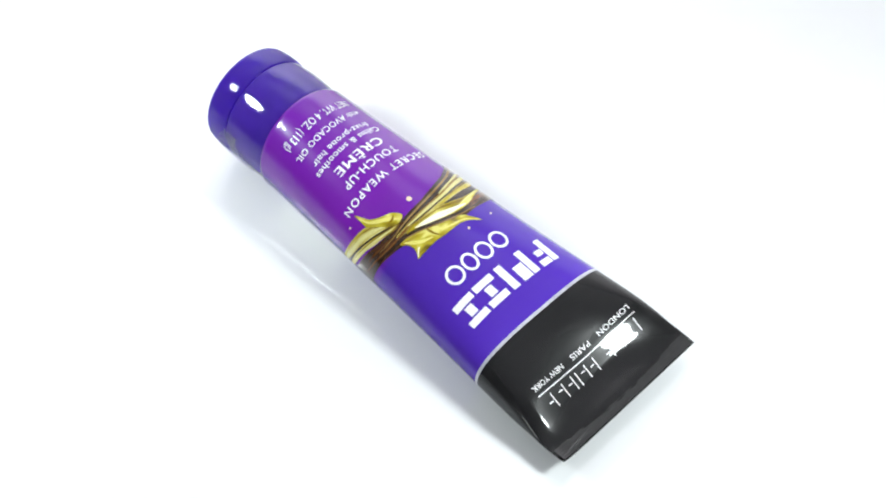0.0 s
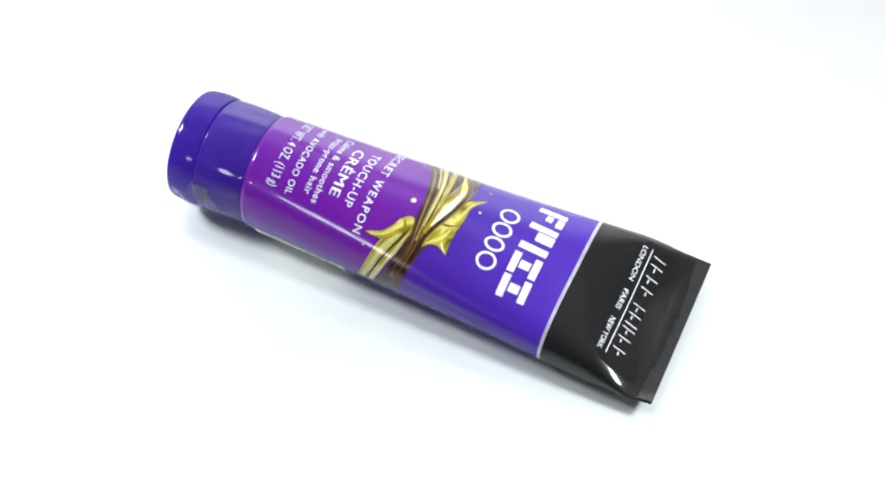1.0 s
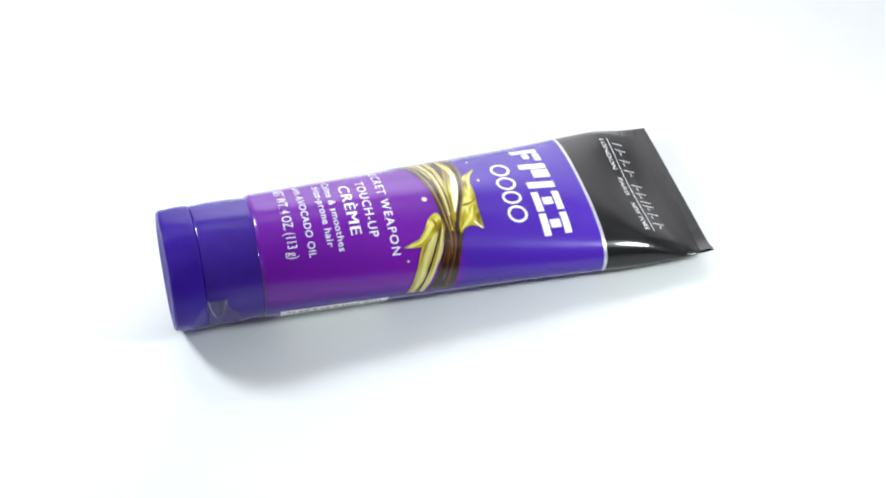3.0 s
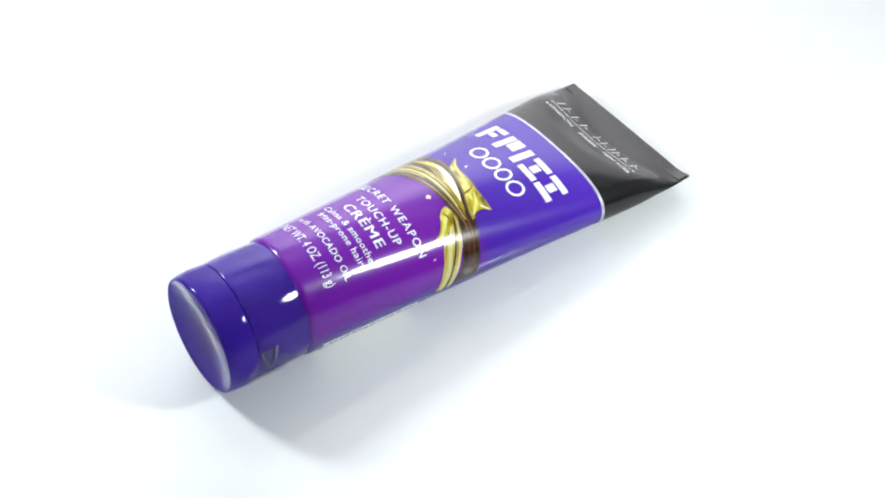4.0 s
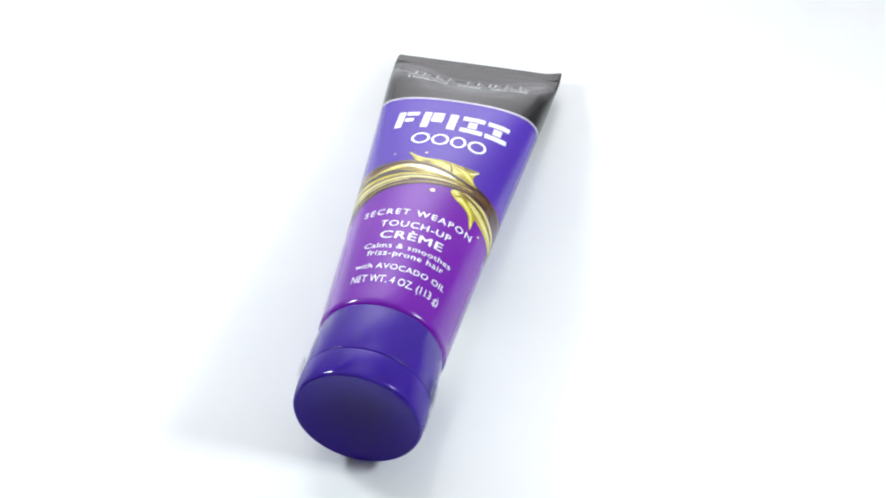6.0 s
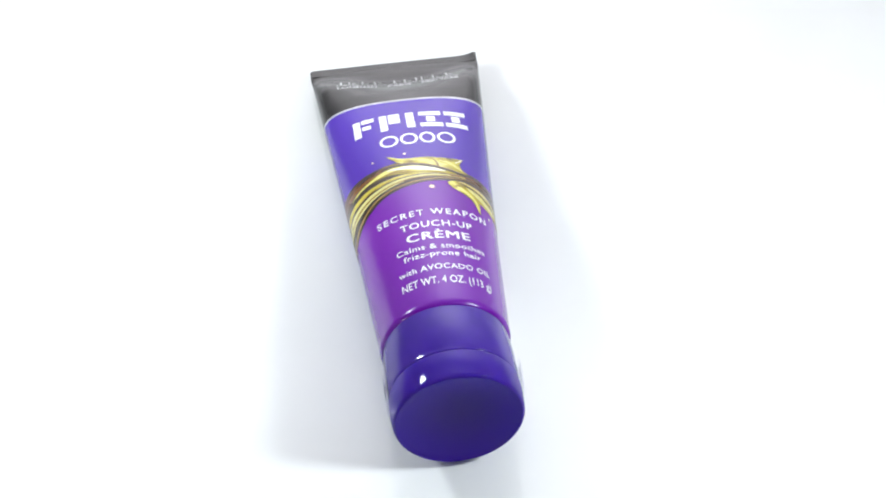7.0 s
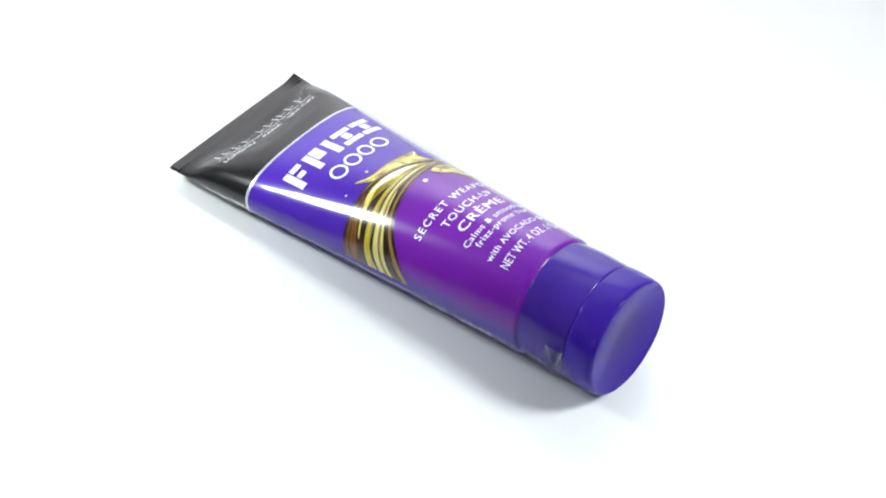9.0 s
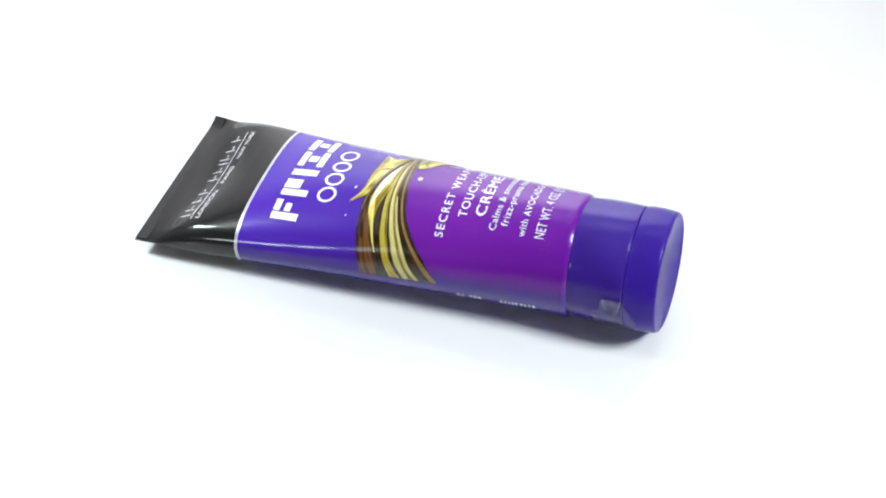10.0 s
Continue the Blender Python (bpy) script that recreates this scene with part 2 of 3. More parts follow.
# ---- the tube's skin, in its own space: x from the crimp to the cap, y to the label's side, z up ----
YAW, PITCH, FOOT = 132.26, 5.03, Vector((0.05825, -0.06594, 0.00638))
TUBE_R, JOIN = 0.0190, 0.1385
LEAN = math.tan(math.radians(PITCH))
_k = np.arange(0, 171.0)
_b = np.interp(_k, [0, 4, 9, 13.3, 18, 20.7, 28, 36, 46, 69, 89, 110, 125, 132, 138.5, 170], [0.6, 0.6, 1.8, 4.2, 6.8, 8.0, 9.7, 10.7, 11.9, 14.6, 16.9, 18.0, 18.6, 18.95, 19.15, 19.15])
_g = np.exp(-0.5 * (np.arange(-9, 10) / 2.0) ** 2)
HEIGHT = np.convolve(np.pad(_b, 9, mode="edge"), _g / _g.sum(), "valid") / 1000
FINE = np.radians(np.linspace(-180, 180, 14401))


def bent(s, y):
    """One corner of the flat end is bent up a little."""
    return 0.0016 * np.clip((y - 0.0235) / 0.0065, 0, 1) ** 2 * max(0.0, 1 - s / 0.009)


def ring(s):
    """Across the tube at s: its outline and the way round it from the top."""
    b = float(np.interp(s * 1000, _k, HEIGHT))
    a = float(np.interp(s, [0, 0.006, 0.100, 0.1385], [0.0300, 0.0300, 0.0219, TUBE_R + 0.0002]))
    n = float(np.interp(s * 1000, [0, 12, 20, 28, 36, 45, 58, 73, 100], [2.6, 3.0, 2.85, 2.6, 2.42, 2.26, 2.12, 2.04, 2.0]))
    c, q = np.cos(FINE), np.sin(FINE)
    y, z = a * np.sign(q) * abs(q) ** (2 / n), b * np.sign(c) * abs(c) ** (2 / n)
    way = np.concatenate([[0], np.cumsum(np.hypot(np.diff(y), np.diff(z)))])
    sag = float(np.interp(s * 1000, [0, 5, 9, 13.3, 20.7, 28, 36, 46], [0, 0, 1.1, 2.9, 3.0, 1.6, 0.5, 0])) / 1000
    z = z - np.sign(z) * sag * np.clip(1 - (y / (0.85 * a)) ** 2, 0, 1) * np.clip(abs(z) / (0.5 * b), 0, 1)
    z = z - 0.0008 * max(0.0, 1 - s / 0.014)  # the flat end droops a little
    z = z + bent(s, y)
    z = z + 0.0006 * math.exp(-0.5 * ((s - 0.017) / 0.005) ** 2) * np.exp(-0.5 * ((y + 0.019) / 0.006) ** 2) * (z > 0.0005)  # the hollow by the crimp is deeper on one side
    even = np.linspace(0, way[-1], 289)
    y, z = np.interp(even, way, y), np.interp(even, way, z)
    w = np.concatenate([[0], np.cumsum(np.hypot(np.diff(y), np.diff(z)))])
    w -= w[len(w) // 2]
    rest = -(FOOT.z + s * LEAN) * math.cos(math.radians(PITCH)) + 0.0002
    return y, np.maximum(z, rest), w


STEPS = np.arange(0, 0.1431, 0.001)
RINGS = [ring(s) for s in STEPS]
WIDE = np.linspace(-0.058, 0.058, 233)
SKIN_Y = np.array([np.interp(WIDE, w, y) for y, z, w in RINGS])
SKIN_Z = np.array([np.interp(WIDE, w, z) for y, z, w in RINGS])


def lookup(table, w, s):
    i = min(max(s / 0.001, 0), len(STEPS) - 1.001)
    j = min(max((w - WIDE[0]) / (WIDE[1] - WIDE[0]), 0), len(WIDE) - 1.001)
    a, b, p, q = int(i), int(j), i - int(i), j - int(j)
    return (table[a, b] * (1 - p) + table[a + 1, b] * p) * (1 - q) + (table[a, b + 1] * (1 - p) + table[a + 1, b + 1] * p) * q


def skin(w, s, lift=0.0):
    """The place on the tube's skin w across the label from its top line and s from the crimp, both in metres."""
    def at(w, s):
        return Vector((s, lookup(SKIN_Y, w, s), lookup(SKIN_Z, w, s)))
    p = at(w, s)
    if lift:
        n = (at(w, s + 0.0015) - at(w, s - 0.0015)).cross(at(w + 0.001, s) - at(w - 0.001, s))
        n.normalize()
        p = p + n * (lift if n.dot(Vector((0, p.y, p.z))) > 0 else -lift)
    return p


def skin_mm(w, s, lift):
    return skin(w / 1000, s / 1000, lift / 1000)


TUBE = tagged(new("squeeze_tube"), "purple hair cream tube with black crimped end and violet flip cap", "cosmetic tube")


def build_body():
    pts, uvs = [], []
    stations = np.concatenate([np.arange(0, 0.140, 0.001), 0.140 + 0.0022 * np.sin(np.linspace(0, math.pi / 2, 12))])
    for s in stations:
        i = min(int(round(s / 0.001)), len(RINGS) - 1)
        y, z, w = RINGS[i]
        k = 1.0
        if s > 0.140:  # rounded shoulder
            t = (s - 0.140) / 0.0022
            k = 1 - 0.10 * (1 - math.sqrt(max(0, 1 - t * t)))
        pts.append([(s, y[j] * k, z[j] * k) for j in range(288)])
        uvs.append([(0.5 + w[j] * 4, s / 0.168) for j in range(288)])
    bm = sheet(pts, closed_v=True, uvs=uvs)
    bm.verts.ensure_lookup_table()
    bm.faces.new([bm.verts[j] for j in range(288)][::-1])
    bmesh.ops.recalc_face_normals(bm, faces=bm.faces)
    return part("tube_body", bm, BODY, TUBE, "glossy purple and violet printed plastic, black at the crimped end")


TUBE_BODY = build_body()


def build_cap():
    base = lathe([(0.1412, 0.0165), (0.1414, 0.0180), (0.1417, 0.01832), (0.1422, 0.01845),
                  *((x, 0.01882 - 0.00030 * ((x - 0.1512) / 0.0075) ** 2) for x in np.linspace(0.1430, 0.1582, 14)), (0.1587, 0.01846), (0.1588, 0.0182)])
    cap = part("cap", base, CAP, TUBE, "dark violet plastic cap collar")
    lid = lathe([(0.1589, 0.0182), (0.1590, 0.01850), (0.1593, 0.01864), *((x, 0.01886 - 0.00022 * ((x - 0.1628) / 0.0036) ** 2) for x in np.linspace(0.1597, 0.1664, 9)),
                 (0.1669, 0.01858), (0.1678, 0.01846), (0.1684, 0.01820), (0.1686, 0.0178)])
    lid = part("lid", lid, LID, cap, "glossy violet flip lid")
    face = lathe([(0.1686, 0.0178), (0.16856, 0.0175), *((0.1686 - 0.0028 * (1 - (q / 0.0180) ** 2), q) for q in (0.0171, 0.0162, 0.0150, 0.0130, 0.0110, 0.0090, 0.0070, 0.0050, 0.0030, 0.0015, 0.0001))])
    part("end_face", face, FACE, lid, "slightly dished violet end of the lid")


build_cap()


# ---- print on the skin ----
def patch(name, rows, mat, lift, label="", parent=None, nu=48, nv=10, uscale=1.0):
    """A lock or stripe of print between two edges: rows of (w, s of one edge, s of the other), in mm."""
    w = np.array([q[0] for q in rows], float)
    at = np.linspace(w[0], w[-1], nu)

    def smooth(column):
        v = np.interp(at, w, [q[column] for q in rows])
        g = np.exp(-0.5 * (np.arange(-4, 5) / 1.6) ** 2)
        return np.convolve(np.pad(v, 4, mode="edge"), g / g.sum(), "valid")

    a, b = smooth(1), smooth(2)
    pts = [[skin_mm(at[i], a[i] + (b[i] - a[i]) * j / nv, lift) for j in range(nv + 1)] for i in range(nu)]
    uvs = [[(at[i] / 30 * uscale, j / nv) for j in range(nv + 1)] for i in range(nu)]
    return part(name, sheet(pts, uvs=uvs), mat, parent or TUBE_BODY, label)


def blot(name, outline, mat, lift, label="", spin=0.6, rim=0.0):
    """A flat printed shape from its outline in (w, s), in mm, laid on the skin."""
    bm = bmesh.new()
    n = len(outline)
    fine = []
    for i in range(n):
        p0, p1, p2, p3 = (Vector(outline[(i + d) % n]) for d in (-1, 0, 1, 2))
        for t in (0, 0.25, 0.5, 0.75):
            fine.append(0.5 * (2 * p1 + (p2 - p0) * t + (2 * p0 - 5 * p1 + 4 * p2 - p3) * t * t + (3 * p1 - p0 - 3 * p2 + p3) * t ** 3))
    f = bm.faces.new([bm.verts.new((p.x, p.y, 0)) for p in fine])
    bmesh.ops.triangulate(bm, faces=[f])
    if rim:
        mid = sum((Vector(p) for p in outline), Vector((0, 0))) / n
        wide = [tuple(Vector(p) + (Vector(p) - mid).normalized() * rim) for p in outline]
        blot("oil_rim", wide, BROWN, lift - 0.03, "dark printed outline", spin)
    return laid(name, bm, mat, lift, label, spin)


def laid(name, bm, mat, lift, label="", spin=0.6, longest=0.9):
    """Lays a flat bmesh, x = w and y = s in mm, on the skin."""
    for axis in (0, 1):
        low, high = min(v.co[axis] for v in bm.verts), max(v.co[axis] for v in bm.verts)
        step = longest * (1 if axis == 0 else 3)
        for k in range(1, int((high - low) / step) + 1):
            at, way = Vector((0, 0, 0)), Vector((0, 0, 0))
            at[axis], way[axis] = low + k * step, 1
            bmesh.ops.bisect_plane(bm, geom=[*bm.verts, *bm.edges, *bm.faces], plane_co=at, plane_no=way)
    lay = bm.loops.layers.uv.new("label")
    c, q = math.cos(spin), math.sin(spin)
    for f in bm.faces:
        for lp in f.loops:
            x, y = lp.vert.co.x, lp.vert.co.y
            lp[lay].uv = ((x * c + y * q) / 12, (y * c - x * q) / 6)
    for v in bm.verts:
        v.co = skin_mm(v.co.x, v.co.y, lift)
    bmesh.ops.recalc_face_normals(bm, faces=bm.faces)
    return part(name, bm, mat, TUBE_BODY, label)


patch("silver_stripe", [(-57, 35.8, 36.8), (0, 35.4, 36.4), (57, 35.8, 36.8)], SILVER, 0.06, "thin silver line round the tube", nu=160, nv=2)
def stroke(name, way, widths, mat, lift, label=""):
    """A painted strand along way, points of (w, s) in mm, with its widths along it."""
    pts = [Vector(p) for p in way]
    ends = [2 * pts[0] - pts[1], *pts, 2 * pts[-1] - pts[-2]]
    line = []
    for i in range(1, len(ends) - 2):
        p0, p1, p2, p3 = ends[i - 1:i + 3]
        for k in range(8):
            t = k / 8
            line.append(0.5 * (2 * p1 + (p2 - p0) * t + (2 * p0 - 5 * p1 + 4 * p2 - p3) * t * t + (3 * p1 - p0 - 3 * p2 + p3) * t ** 3))
    line.append(pts[-1])
    n = len(line)
    wide = np.interp(np.linspace(0, 1, n), np.linspace(0, 1, len(widths)), widths)
    rows, uvs, far = [], [], 0.0
    for i, p in enumerate(line):
        d = line[min(i + 1, n - 1)] - line[max(i - 1, 0)]
        side = Vector((-d.y, d.x)).normalized() * wide[i]
        far += (p - line[i - 1]).length if i else 0.0
        rows.append([skin_mm(*(p + side * (j / 4 - 0.5)), lift) for j in range(5)])
        uvs.append([(far / 12, j / 4) for j in range(5)])
    return part(name, sheet(rows, uvs=uvs), mat, TUBE_BODY, label)


# a twisted lock of hair round the tube, from the side with the small print over the top and down the other side
patch("hair_lock", [(-32.4, 77.4, 101.8), (-25, 76.2, 98.2), (-18, 74.9, 93.3), (-11.6, 74.2, 89.6), (-5.5, 73.5, 87.8), (1, 73.8, 86.2), (5, 74.5, 85.9), (9.5, 76.2, 85.5),
                    (16, 79.7, 85.7), (20, 80.8, 86.6), (24.4, 82.2, 88.4), (30, 83.3, 90.2), (35, 84.4, 92.4)], BROWN, 0.06, "printed lock of dark brown hair", nu=110, nv=12)
patch("hair_lock", [(-32.2, 86.8, 96.3), (-26, 84.6, 92.6), (-17.5, 82.5, 89.2), (-13.5, 82, 87.3), (-7.6, 81.2, 84.9), (-1, 80.6, 83.7), (5, 80.6, 83.4), (10.4, 81.2, 83.3), (15, 82.2, 83.2)], BLOND, 0.09, "printed lock of pale golden hair", nu=90)
patch("hair_lock", [(9.6, 85.6, 87.4), (11.5, 85.2, 89), (13.3, 84.9, 90.6), (18.2, 86.4, 92.2), (21.3, 87.4, 94.2), (24.4, 89.0, 95), (29.5, 91, 96.4), (35, 93.2, 98.4)], BLOND, 0.09, "printed lock of pale golden hair", nu=70)
STRANDS = "printed strand of hair"
stroke("hair_strand", [(-32, 81.6), (-25.5, 80.1), (-18.7, 78.3), (-11, 77.0), (-4, 76.4)], (2.6, 2.8, 2.0, 1.2, 0.5), COPPER_STRAND, 0.09, STRANDS)
stroke("hair_strand", [(-32, 78.8), (-22, 77.2), (-15, 76.0), (-8, 75.0), (0, 75.0)], (0.5, 1.0, 0.8, 0.6, 0.3), COPPER_STRAND, 0.10, STRANDS)
stroke("hair_strand", [(-32, 85.2), (-26.3, 83.7), (-19.4, 82.0), (-13, 80.8), (-6.5, 80.7)], (2.2, 2.0, 1.8, 1.3, 0.3), DARK_STRAND, 0.12, STRANDS)
stroke("hair_strand", [(-32, 88.4), (-26, 85.9), (-17.5, 83.5), (-8, 81.9), (0, 81.3)], (2.0, 2.2, 1.6, 0.8, 0.5), OLIVE_STRAND, 0.11, STRANDS)
stroke("hair_strand", [(-32, 90.3), (-25.3, 87.4), (-20, 86.0), (-13, 84.2), (-5.9, 82.7), (3.2, 82.0), (9, 82.2)], (0.9, 1.0, 0.8, 0.6, 0.5, 0.4, 0.3), DARK_STRAND, 0.14, STRANDS)
stroke("hair_strand", [(-32, 92.2), (-26, 89.3), (-20, 87.4), (-14, 85.4), (-6.5, 83.5), (2, 82.7), (10, 82.7)], (1.7, 1.9, 1.6, 1.2, 0.9, 0.8, 0.4), PALE_STRAND, 0.13, STRANDS)
stroke("hair_strand", [(-32, 93.8), (-27, 91.2), (-21, 88.8), (-14.5, 86.6), (-6.7, 84.4), (2, 83.5), (10, 83.3)], (0.7, 0.6, 0.5, 0.5, 0.4), TAN_STRAND, 0.15, STRANDS)
stroke("hair_strand", [(-32, 95.3), (-27, 92.5), (-19, 89.2), (-14, 87.2), (-5, 84.5)], (1.0, 1.1, 0.9, 0.6, 0.3), PALE_STRAND, 0.14, STRANDS)
stroke("hair_strand", [(-32, 98.4), (-27, 94.8), (-19, 90.4), (-12, 87.6), (-4, 85.0), (4, 83.9), (11, 83.6)], (1.4, 1.6, 1.4, 1.1, 0.7, 0.5, 0.3), DARK_STRAND, 0.12, STRANDS)
stroke("hair_strand", [(-32, 101.2), (-30, 99.8), (-23.7, 95.4), (-18.6, 91.9), (-12.5, 88.6), (-3.8, 86.0), (4, 84.8), (11.3, 84.1), (17, 83.7), (22, 84.4)], (1.6, 1.8, 1.2, 0.9, 0.7, 0.8, 0.6, 0.3, 0.1), TAN_STRAND, 0.13, STRANDS)
stroke("hair_strand", [(8, 82.6), (13, 82.4), (18, 82.5), (25, 84.4), (34, 87.6)], (0.3, 0.7, 0.6, 0.3, 0.1), COPPER_STRAND, 0.12, STRANDS)
# golden oil between the strands
patch("oil_sheen", [(-20, 80.4, 80.6), (-16, 78.8, 80.0), (-11.3, 76.9, 79.4), (-7, 76.0, 80.0), (-2, 76.5, 80.9), (3.5, 78.1, 81.2), (8, 79.9, 81.5), (12, 81.2, 81.6)], GOLD, 0.12, "printed golden oil", nu=60)
stroke("oil_gleam", [(-24, 82.0), (-19.8, 80.6), (-14.6, 79.2), (-9, 77.9), (-4, 77.0)], (0.3, 0.7, 0.9, 0.9, 0.3), YELLOW_GLEAM, 0.15, "printed gleam of oil")
stroke("oil_gleam", [(-13, 78.7), (-8, 78.9), (-4, 79.8), (0, 80.6)], (0.3, 1.1, 1.0, 0.3), DEEP_GOLD, 0.14, "printed shade of oil")
stroke("oil_gleam", [(-9.5, 77.0), (-4, 77.5), (0.5, 78.5), (5, 79.6), (9, 80.6)], (0.4, 1.8, 2.4, 1.7, 0.3), WHITE_GLEAM, 0.16, "printed white gleam of oil")
stroke("oil_gleam", [(-3, 80.4), (3, 80.8), (8, 81.3)], (0.2, 0.5, 0.3), DEEP_GOLD, 0.17, "printed shade of oil")
blot("oil_splash", [(-8.9, 69.4), (-5.5, 71.5), (-2.5, 72.4), (0.5, 72.5), (3.5, 72.5), (6, 72.8), (8.5, 73.5), (11, 74.5), (13, 74.6), (15.4, 72.9), (14, 75.6), (14.2, 78), (15.9, 80.6), (11, 79.7), (6.5, 78.2), (3, 76.9), (-1, 75.7), (-5, 74.3), (-6.5, 72.9)],
     GOLD, 0.11, "printed splash of golden oil", 0.35, 0.16)
stroke("hair_strand", [(-20, 77.2), (-11.4, 75.0), (-4.3, 75.5), (3.3, 77.4), (10, 79.9), (15.5, 81.2)], (0.9, 0.8, 0.8, 0.9, 0.9, 1.0), DARK_STRAND, 0.15, STRANDS)
stroke("hair_strand", [(-11, 74.6), (-4, 74.9), (3, 76.6), (9.5, 79.1), (14, 80.6)], (0.3, 0.5, 0.5, 0.5, 0.3), TAN_STRAND, 0.17, STRANDS)
stroke("oil_gleam", [(4.8, 73.0), (6.0, 74.8), (6.6, 76.6), (6.8, 77.9)], (0.3, 0.7, 0.9, 0.5), DEEP_GOLD, 0.15, "printed shade of oil")
stroke("oil_gleam", [(-8.2, 70.2), (-4.5, 72.6), (0, 73.6), (4, 74.4)], (0.3, 0.6, 0.8, 0.3), YELLOW_GLEAM, 0.15, "printed gleam of oil")
stroke("oil_gleam", [(7.4, 74.6), (10.8, 76.0), (13.2, 78.2), (14.8, 79.9)], (0.4, 1.3, 1.2, 0.3), YELLOW_GLEAM, 0.15, "printed gleam of oil")
stroke("oil_gleam", [(12.6, 75.4), (14.0, 74.4), (15.0, 73.3)], (0.5, 0.5, 0.2), WHITE_GLEAM, 0.17, "printed gleam of oil")
blot("oil_splash", [(8.6, 86.6), (10.2, 89.4), (13.4, 91.3), (16.0, 93.4), (17.2, 96), (18.3, 98.8), (18.6, 95.7), (18.6, 93), (16.9, 90.6), (15.2, 88.4), (13.2, 86.3), (11, 85.6)], GOLD, 0.14, "printed splash of golden oil", 0.9, 0.16)
stroke("oil_gleam", [(10.4, 86.6), (12.4, 88.9), (15.4, 91.4), (17.4, 93.8), (18.2, 97.4)], (0.5, 1.5, 1.3, 0.7, 0.2), YELLOW_GLEAM, 0.17, "printed gleam of oil")
stroke("oil_gleam", [(10.6, 88.6), (11.8, 87.9), (13.6, 87.9)], (0.3, 0.8, 0.4), DEEP_GOLD, 0.19, "printed shade of oil")
stroke("hair_strand", [(13.2, 87.2), (20.2, 91.4), (29.7, 94.9), (35, 97.0)], (0.4, 1.3, 1.5, 1.2), PALE_STRAND, 0.12, STRANDS)
stroke("hair_strand", [(14, 86.6), (19.2, 89.0), (29.2, 93.2), (35, 95.4)], (0.3, 0.6, 0.7, 0.7), DARK_STRAND, 0.14, STRANDS)
stroke("hair_strand", [(14, 85.8), (21, 88.2), (29.8, 91.8), (35, 94.0)], (0.4, 0.9, 1.1, 0.9), PALE_STRAND, 0.12, STRANDS)
stroke("hair_strand", [(17, 92.0), (21, 93.8), (29, 96.2), (35, 98.2)], (0.3, 0.7, 0.8, 0.6), OLIVE_STRAND, 0.13, STRANDS)


def dot(w, s, r, mat=PEARL):
    blot("oil_drop", [(w + r * math.cos(a), s + r * math.sin(a)) for a in (k * math.pi / 4 for k in range(8))], mat, 0.1, "printed drop of oil")


for w, s, r in ((3.3, 89.0, 0.85), (-3.1, 69.5, 0.45), (22.4, 98.0, 0.35), (-13.7, 70.0, 0.3)):
    dot(w, s, r)


def words(text, left, right, base, cap_height, bold=0.0, spaced=1.0, lift=0.08):
    """A printed line that reads along w; base is its foot line."""
    data = bpy.data.curves.new("words", "FONT")
    data.body, data.size, data.offset, data.resolution_u, data.space_character = text, 1.0, bold, 3, spaced
    ob = bpy.data.objects.new("words", data)
    me = ob.to_mesh()
    bm = bmesh.new()
    bm.from_mesh(me)
    ob.to_mesh_clear()
    bpy.data.objects.remove(ob)
    xs = [v.co.x for v in bm.verts]
    x0, x1 = min(xs), max(xs)
    for v in bm.verts:
        v.co = Vector((left + (v.co.x - x0) / (x1 - x0) * (right - left), base - v.co.y / 0.70 * cap_height, 0))
    return laid("lettering", bm, INK, lift, "white printed lettering", longest=1.2)


words("SECRET WEAPON", -16.0, 20.0, 102.5, 2.6, 0.010, 1.25)
words("TOUCH-UP", -8.7, 13.6, 108.2, 2.7, 0.008, 1.12)
words("CRÈME", -7.42, 11.88, 113.8, 3.3, 0.0, 1.12)
words("CRÈME", -7.18, 12.12, 113.8, 3.3, 0.0, 1.12, 0.10)
words("Calms & smoothes", -11.2, 16.5, 118.2, 2.2, 0.004, 1.08)
words("frizz-prone hair", -9.3, 14.6, 121.5, 2.2, 0.004, 1.08)
words("with AVOCADO OIL", -11.6, 17.0, 127.3, 2.2, 0.004, 1.08)
words("NET WT. 4 OZ. (113 g)", -11.3, 16.5, 133.3, 3.0, 0.0, 1.02)
words("LONDON", -21.3, -7.5, 20.9, 1.6, 0.006)
words("PARIS", -3.6, 4.6, 20.9, 1.6, 0.006)
words("NEW YORK", 8.3, 21.3, 20.9, 1.6, 0.006)


def bars(boxes, name="printed_mark", label="white printed block", mat=INK, lift=0.08):
    """Printed blocks, each (w0, w1, s0, s1) in mm."""
    bm = bmesh.new()
    for w0, w1, s0, s1 in boxes:
        bm.faces.new([bm.verts.new(p) for p in ((w0, s0, 0), (w1, s0, 0), (w1, s1, 0), (w0, s1, 0))])
    return laid(name, bm, mat, lift, label, longest=1.5)


def hoop(w, s, rw, rs, stroke):
    bm = bmesh.new()
    outer, inner = ([bm.verts.new((w + (rw - d) * math.cos(a), s + (rs - d) * math.sin(a), 0)) for a in (k * math.pi / 14 for k in range(28))] for d in (0, stroke))
    for k in range(28):
        bm.faces.new((outer[k], outer[(k + 1) % 28], inner[(k + 1) % 28], inner[k]))
    return laid("printed_mark", bm, INK, 0.08, "white printed ring")


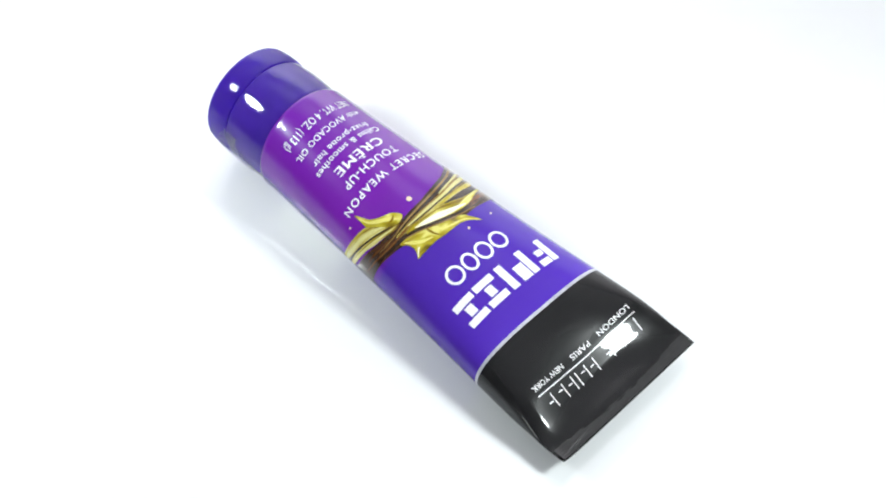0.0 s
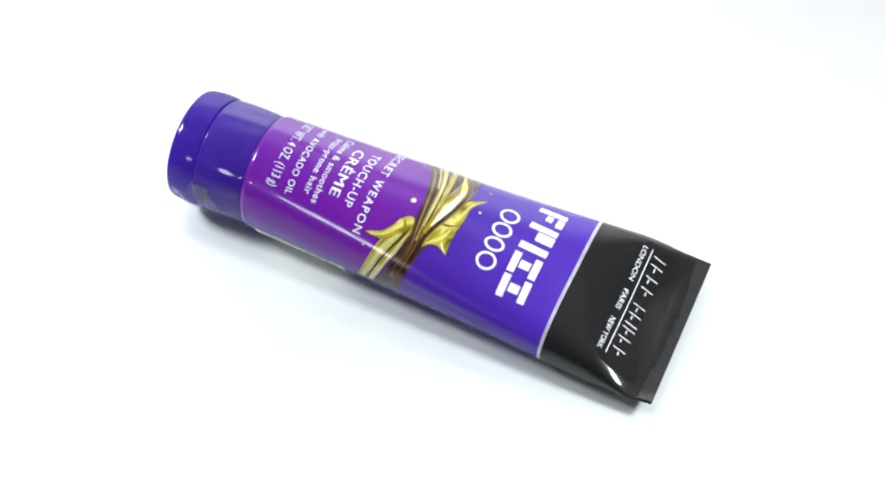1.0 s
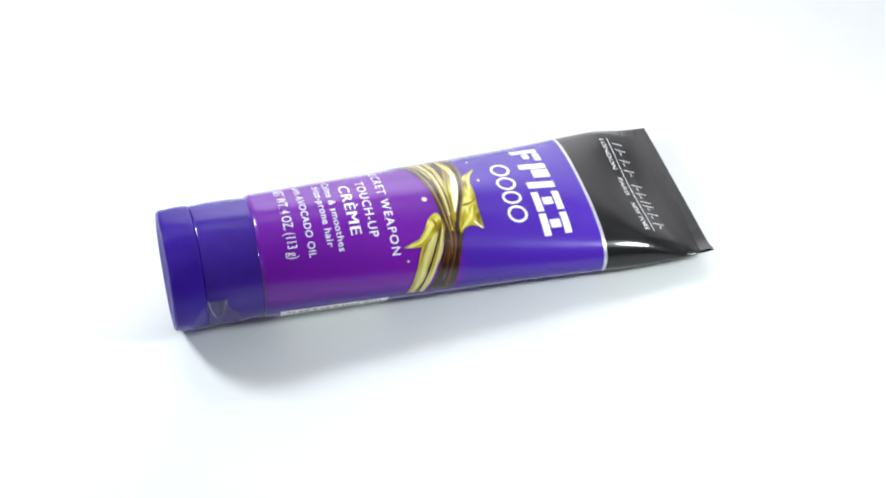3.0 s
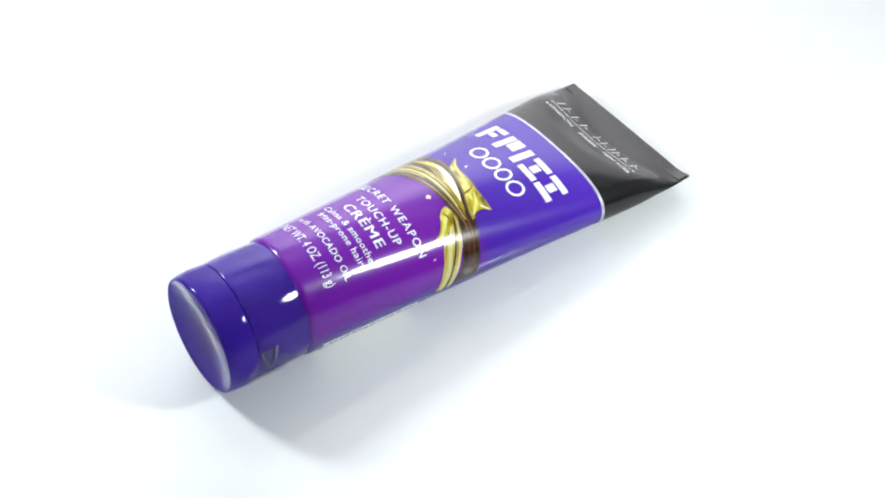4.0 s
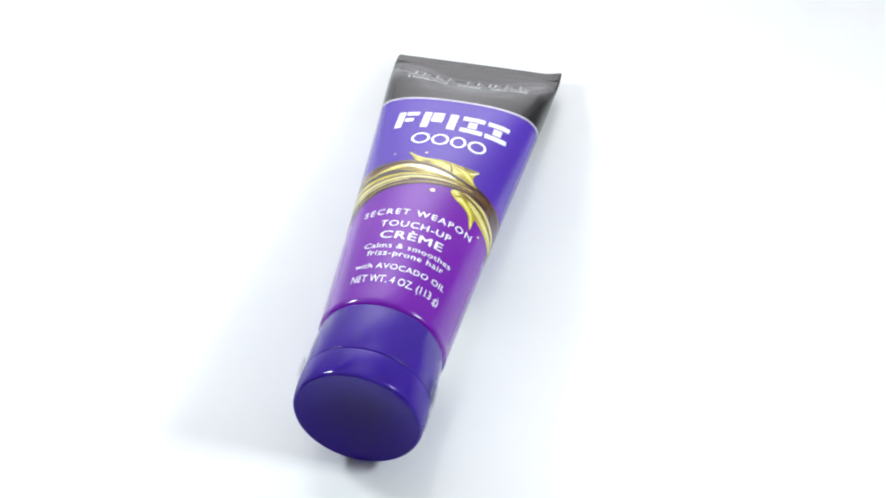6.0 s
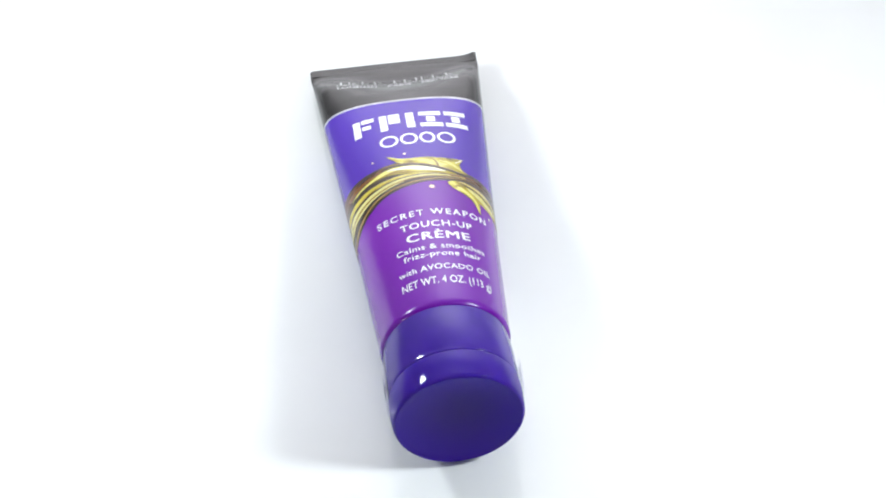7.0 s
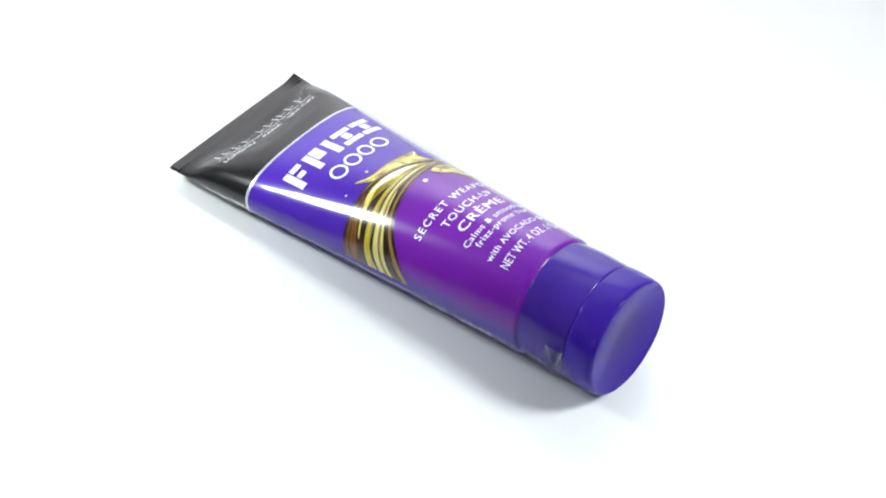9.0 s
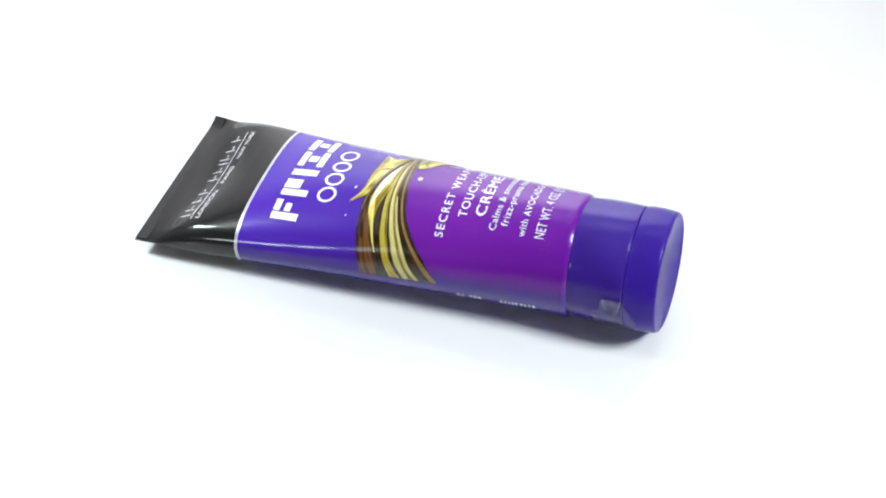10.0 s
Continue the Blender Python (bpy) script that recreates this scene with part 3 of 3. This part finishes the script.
# the large emblem, as plain blocks and rings
bars([(-18.2, -15.7, 45.3, 54.4)])
bars([(-15.2, -11.0, 45.3, 47.5)])
bars([(-15.2, -12.2, 49.0, 51.1)])
bars([(-9.2, -6.7, 45.3, 54.4)])
bars([(-6.2, -2.4, 45.3, 50.9)])
bars([(-0.4, 2.3, 45.3, 54.4)])
for w in (4.0, 12.5):
    bars([(w, w + 7.4, 45.3, 47.6)])
    bars([(w + 2.3, w + 5.2, 48.2, 51.5)])
    bars([(w, w + 7.6, 52.1, 54.4)])
for w, rw in ((-7.2, 3.1), (-0.7, 2.9), (5.3, 2.6), (11.6, 3.1)):
    hoop(w, 61.0, rw, 3.2, 0.85)
# a name on the black end, as plain bars, over a thin rule
for k, w in enumerate((-20.6, -17.0, -12.4, -8.0, -1.2, 2.6, 6.0, 8.6, 12.6, 17.4)):
    bars([(w + 0.6, w + 0.98, 12.6, 16.7)] if k in (0, 6) else [(w, w + 0.36, 12.6, 16.7), (w + 0.9, w + 2.4, 14.4 + 0.4 * (k % 3), 14.75 + 0.4 * (k % 3))], label="thin white printed bar")
bars([(-21.8, 21.4, 17.7, 18.0)], "printed_rule", "thin white printed rule")


# ---- sticker, small print and clear film ----
def build_sticker():
    rows = [[skin_mm(w, s, 0.15) for s in np.linspace(104, 137, 34)] for w in np.linspace(36.8, 54, 14)]
    back = [[skin_mm(w, s, 0.02) for s in np.linspace(104, 137, 34)] for w in np.linspace(36.8, 54, 14)]
    bm = sheet([*rows, *back[::-1]], closed_u=True)
    part("sticker", bm, STICKER, TUBE_BODY, "white printed paper sticker")
    rng = random.Random(4)
    s = 106.0
    boxes = []
    while s < 134:
        wide = rng.uniform(0.4, 1.6)
        boxes.append((37.6, 38.8, s, s + wide))
        s += wide + rng.uniform(0.4, 1.4)
    bars(boxes, "small_print", "unreadable dark small print", GREYINK, 0.2)


build_sticker()


def build_side_print():
    rng = random.Random(8)
    for w, s0, s1 in ((-36.6, 107.5, 109.0), (-36.6, 111.5, 115.5), (-36.6, 121.0, 131.5)):
        boxes, s = [], s0
        while s < s1:
            wide = rng.uniform(0.5, 1.1)
            boxes.append((w - 1.0, w + 0.8, s, s + wide))
            s += wide + rng.uniform(0.4, 0.8)
        bars(boxes, "small_print", "unreadable white small print", INK, 0.08)


build_side_print()


EDGE = material("torn_film_edge", (0.75, 0.75, 0.85), 0.2, 0.5)
bsdf(EDGE).inputs["Alpha"].default_value = 0.30


def build_film():
    """Clear sealing film round the underside of the cap, torn at its ends."""
    rng = random.Random(2)
    n = 60
    pts, back = [], []
    for i in range(n + 1):
        a = math.radians(76 + (284 - 76) * i / n)
        edge = min(i, n - i)
        start = 149.5 + (3.0 if edge < 5 else 0) + 0.5 * math.sin(i * 1.3)
        stop = 163.0 - 4.5 * max(0, 1 - edge / 6) + 0.4 * math.sin(i * 0.9)
        row, under = [], []
        for j in range(9):
            s = start + (stop - start) * j / 8
            lift = 0.25 + 0.25 * abs(math.sin(i * 0.55 + j * 0.4)) + (0.8 * (1 - edge / 4) if edge < 4 else 0)
            for store, r in ((row, 18.85 + lift), (under, 18.83 + lift - 0.05)):
                store.append((s / 1000, r / 1000 * math.sin(a), r / 1000 * math.cos(a)))
        pts.append(row)
        back.append(under)
    film = part("sealing_film", sheet([*pts, *back[::-1]], closed_u=True), FILM, TUBE, "torn clear sealing film")
    # loose torn corners of the film at the two sides
    for side in (1, -1):
        corner = ((77, 153.0), (76, 159.0), (110, 155.6))
        rows = []
        for k in range(9):
            u = k / 8
            row = []
            for j in range(7):
                v = j / 6
                a0, s0 = corner[0][0] + (corner[1][0] - corner[0][0]) * v, corner[0][1] + (corner[1][1] - corner[0][1]) * v
                a, s = a0 + (corner[2][0] - a0) * u * 0.96, s0 + (corner[2][1] - s0) * u * 0.96
                r = 18.95 + 0.5 * (1 - u) + 0.15 * math.sin(v * math.pi)
                row.append((s / 1000, side * r / 1000 * math.sin(math.radians(a)), r / 1000 * math.cos(math.radians(a))))
            rows.append(row)
        under = [[(p[0], p[1] * 0.9985, p[2] * 0.9985) for p in row] for row in rows]
        part("film_corner", sheet([*rows, *under[::-1]], closed_u=True), FILM, film, "loose torn corner of the clear film")
        # whitish torn edges along the two long sides of the corner
        for j, inner in ((0, 1), (6, 5)):
            strip = [[Vector(row[j]), Vector(row[j]).lerp(Vector(row[inner]), 0.42)] for row in rows]
            strip = [[p * 1.0006 for p in row] for row in strip]
            part("torn_edge", sheet([*strip, *[[p * 0.999 for p in row] for row in strip[::-1]]], closed_u=True), EDGE, film, "whitish torn edge of the film")


build_film()


def build_crimp():
    """Pressed end of the tube: a band of fine ridges across its upper and under side."""
    for side in (1, -1):
        rows = []
        for i in range(41):
            y = -0.0293 + 0.0586 * i / 40
            rows.append([(0.0002 + 0.0042 * j / 40, y, float(bent(0.0002 + 0.0042 * j / 40, y)) - 0.0008 * (1 - (0.0002 + 0.0042 * j / 40) / 0.014) + side * (0.00068 + 0.00002 * math.sin(j * 2 * math.pi / 8) + 0.00005 * noise.noise((y * 300, j * 0.2, side)))) for j in range(41)])
        bm = sheet(rows)
        bmesh.ops.recalc_face_normals(bm, faces=bm.faces)
        part("crimp", bm, BLACKPLASTIC, TUBE_BODY, "ridged black crimp")


BLACKPLASTIC = material("black_plastic", (0.011, 0.011, 0.0115), 0.3, 0.4, 0.2)
mottle(BLACKPLASTIC, relief(BLACKPLASTIC, 300, 0.1, 0.0002), (0.010, 0.010, 0.010), (0.014, 0.014, 0.0145))
build_crimp()


def motions():
    base = Matrix.Translation(FOOT) @ pose(0, 0, 0, 0, -PITCH, YAW)
    turntable_rows, tube_rows = [], []
    for k in range(21):
        t = k * 0.5
        turn = pose(0, 0, 0, 0, 0, 20.406 * t + 0.0314 * (t - 5) ** 2)
        turntable_rows.append((t, turn))
        tube_rows.append((t, turn @ base))
    walk(TURNTABLE, turntable_rows)
    walk(TUBE, tube_rows)


motions()
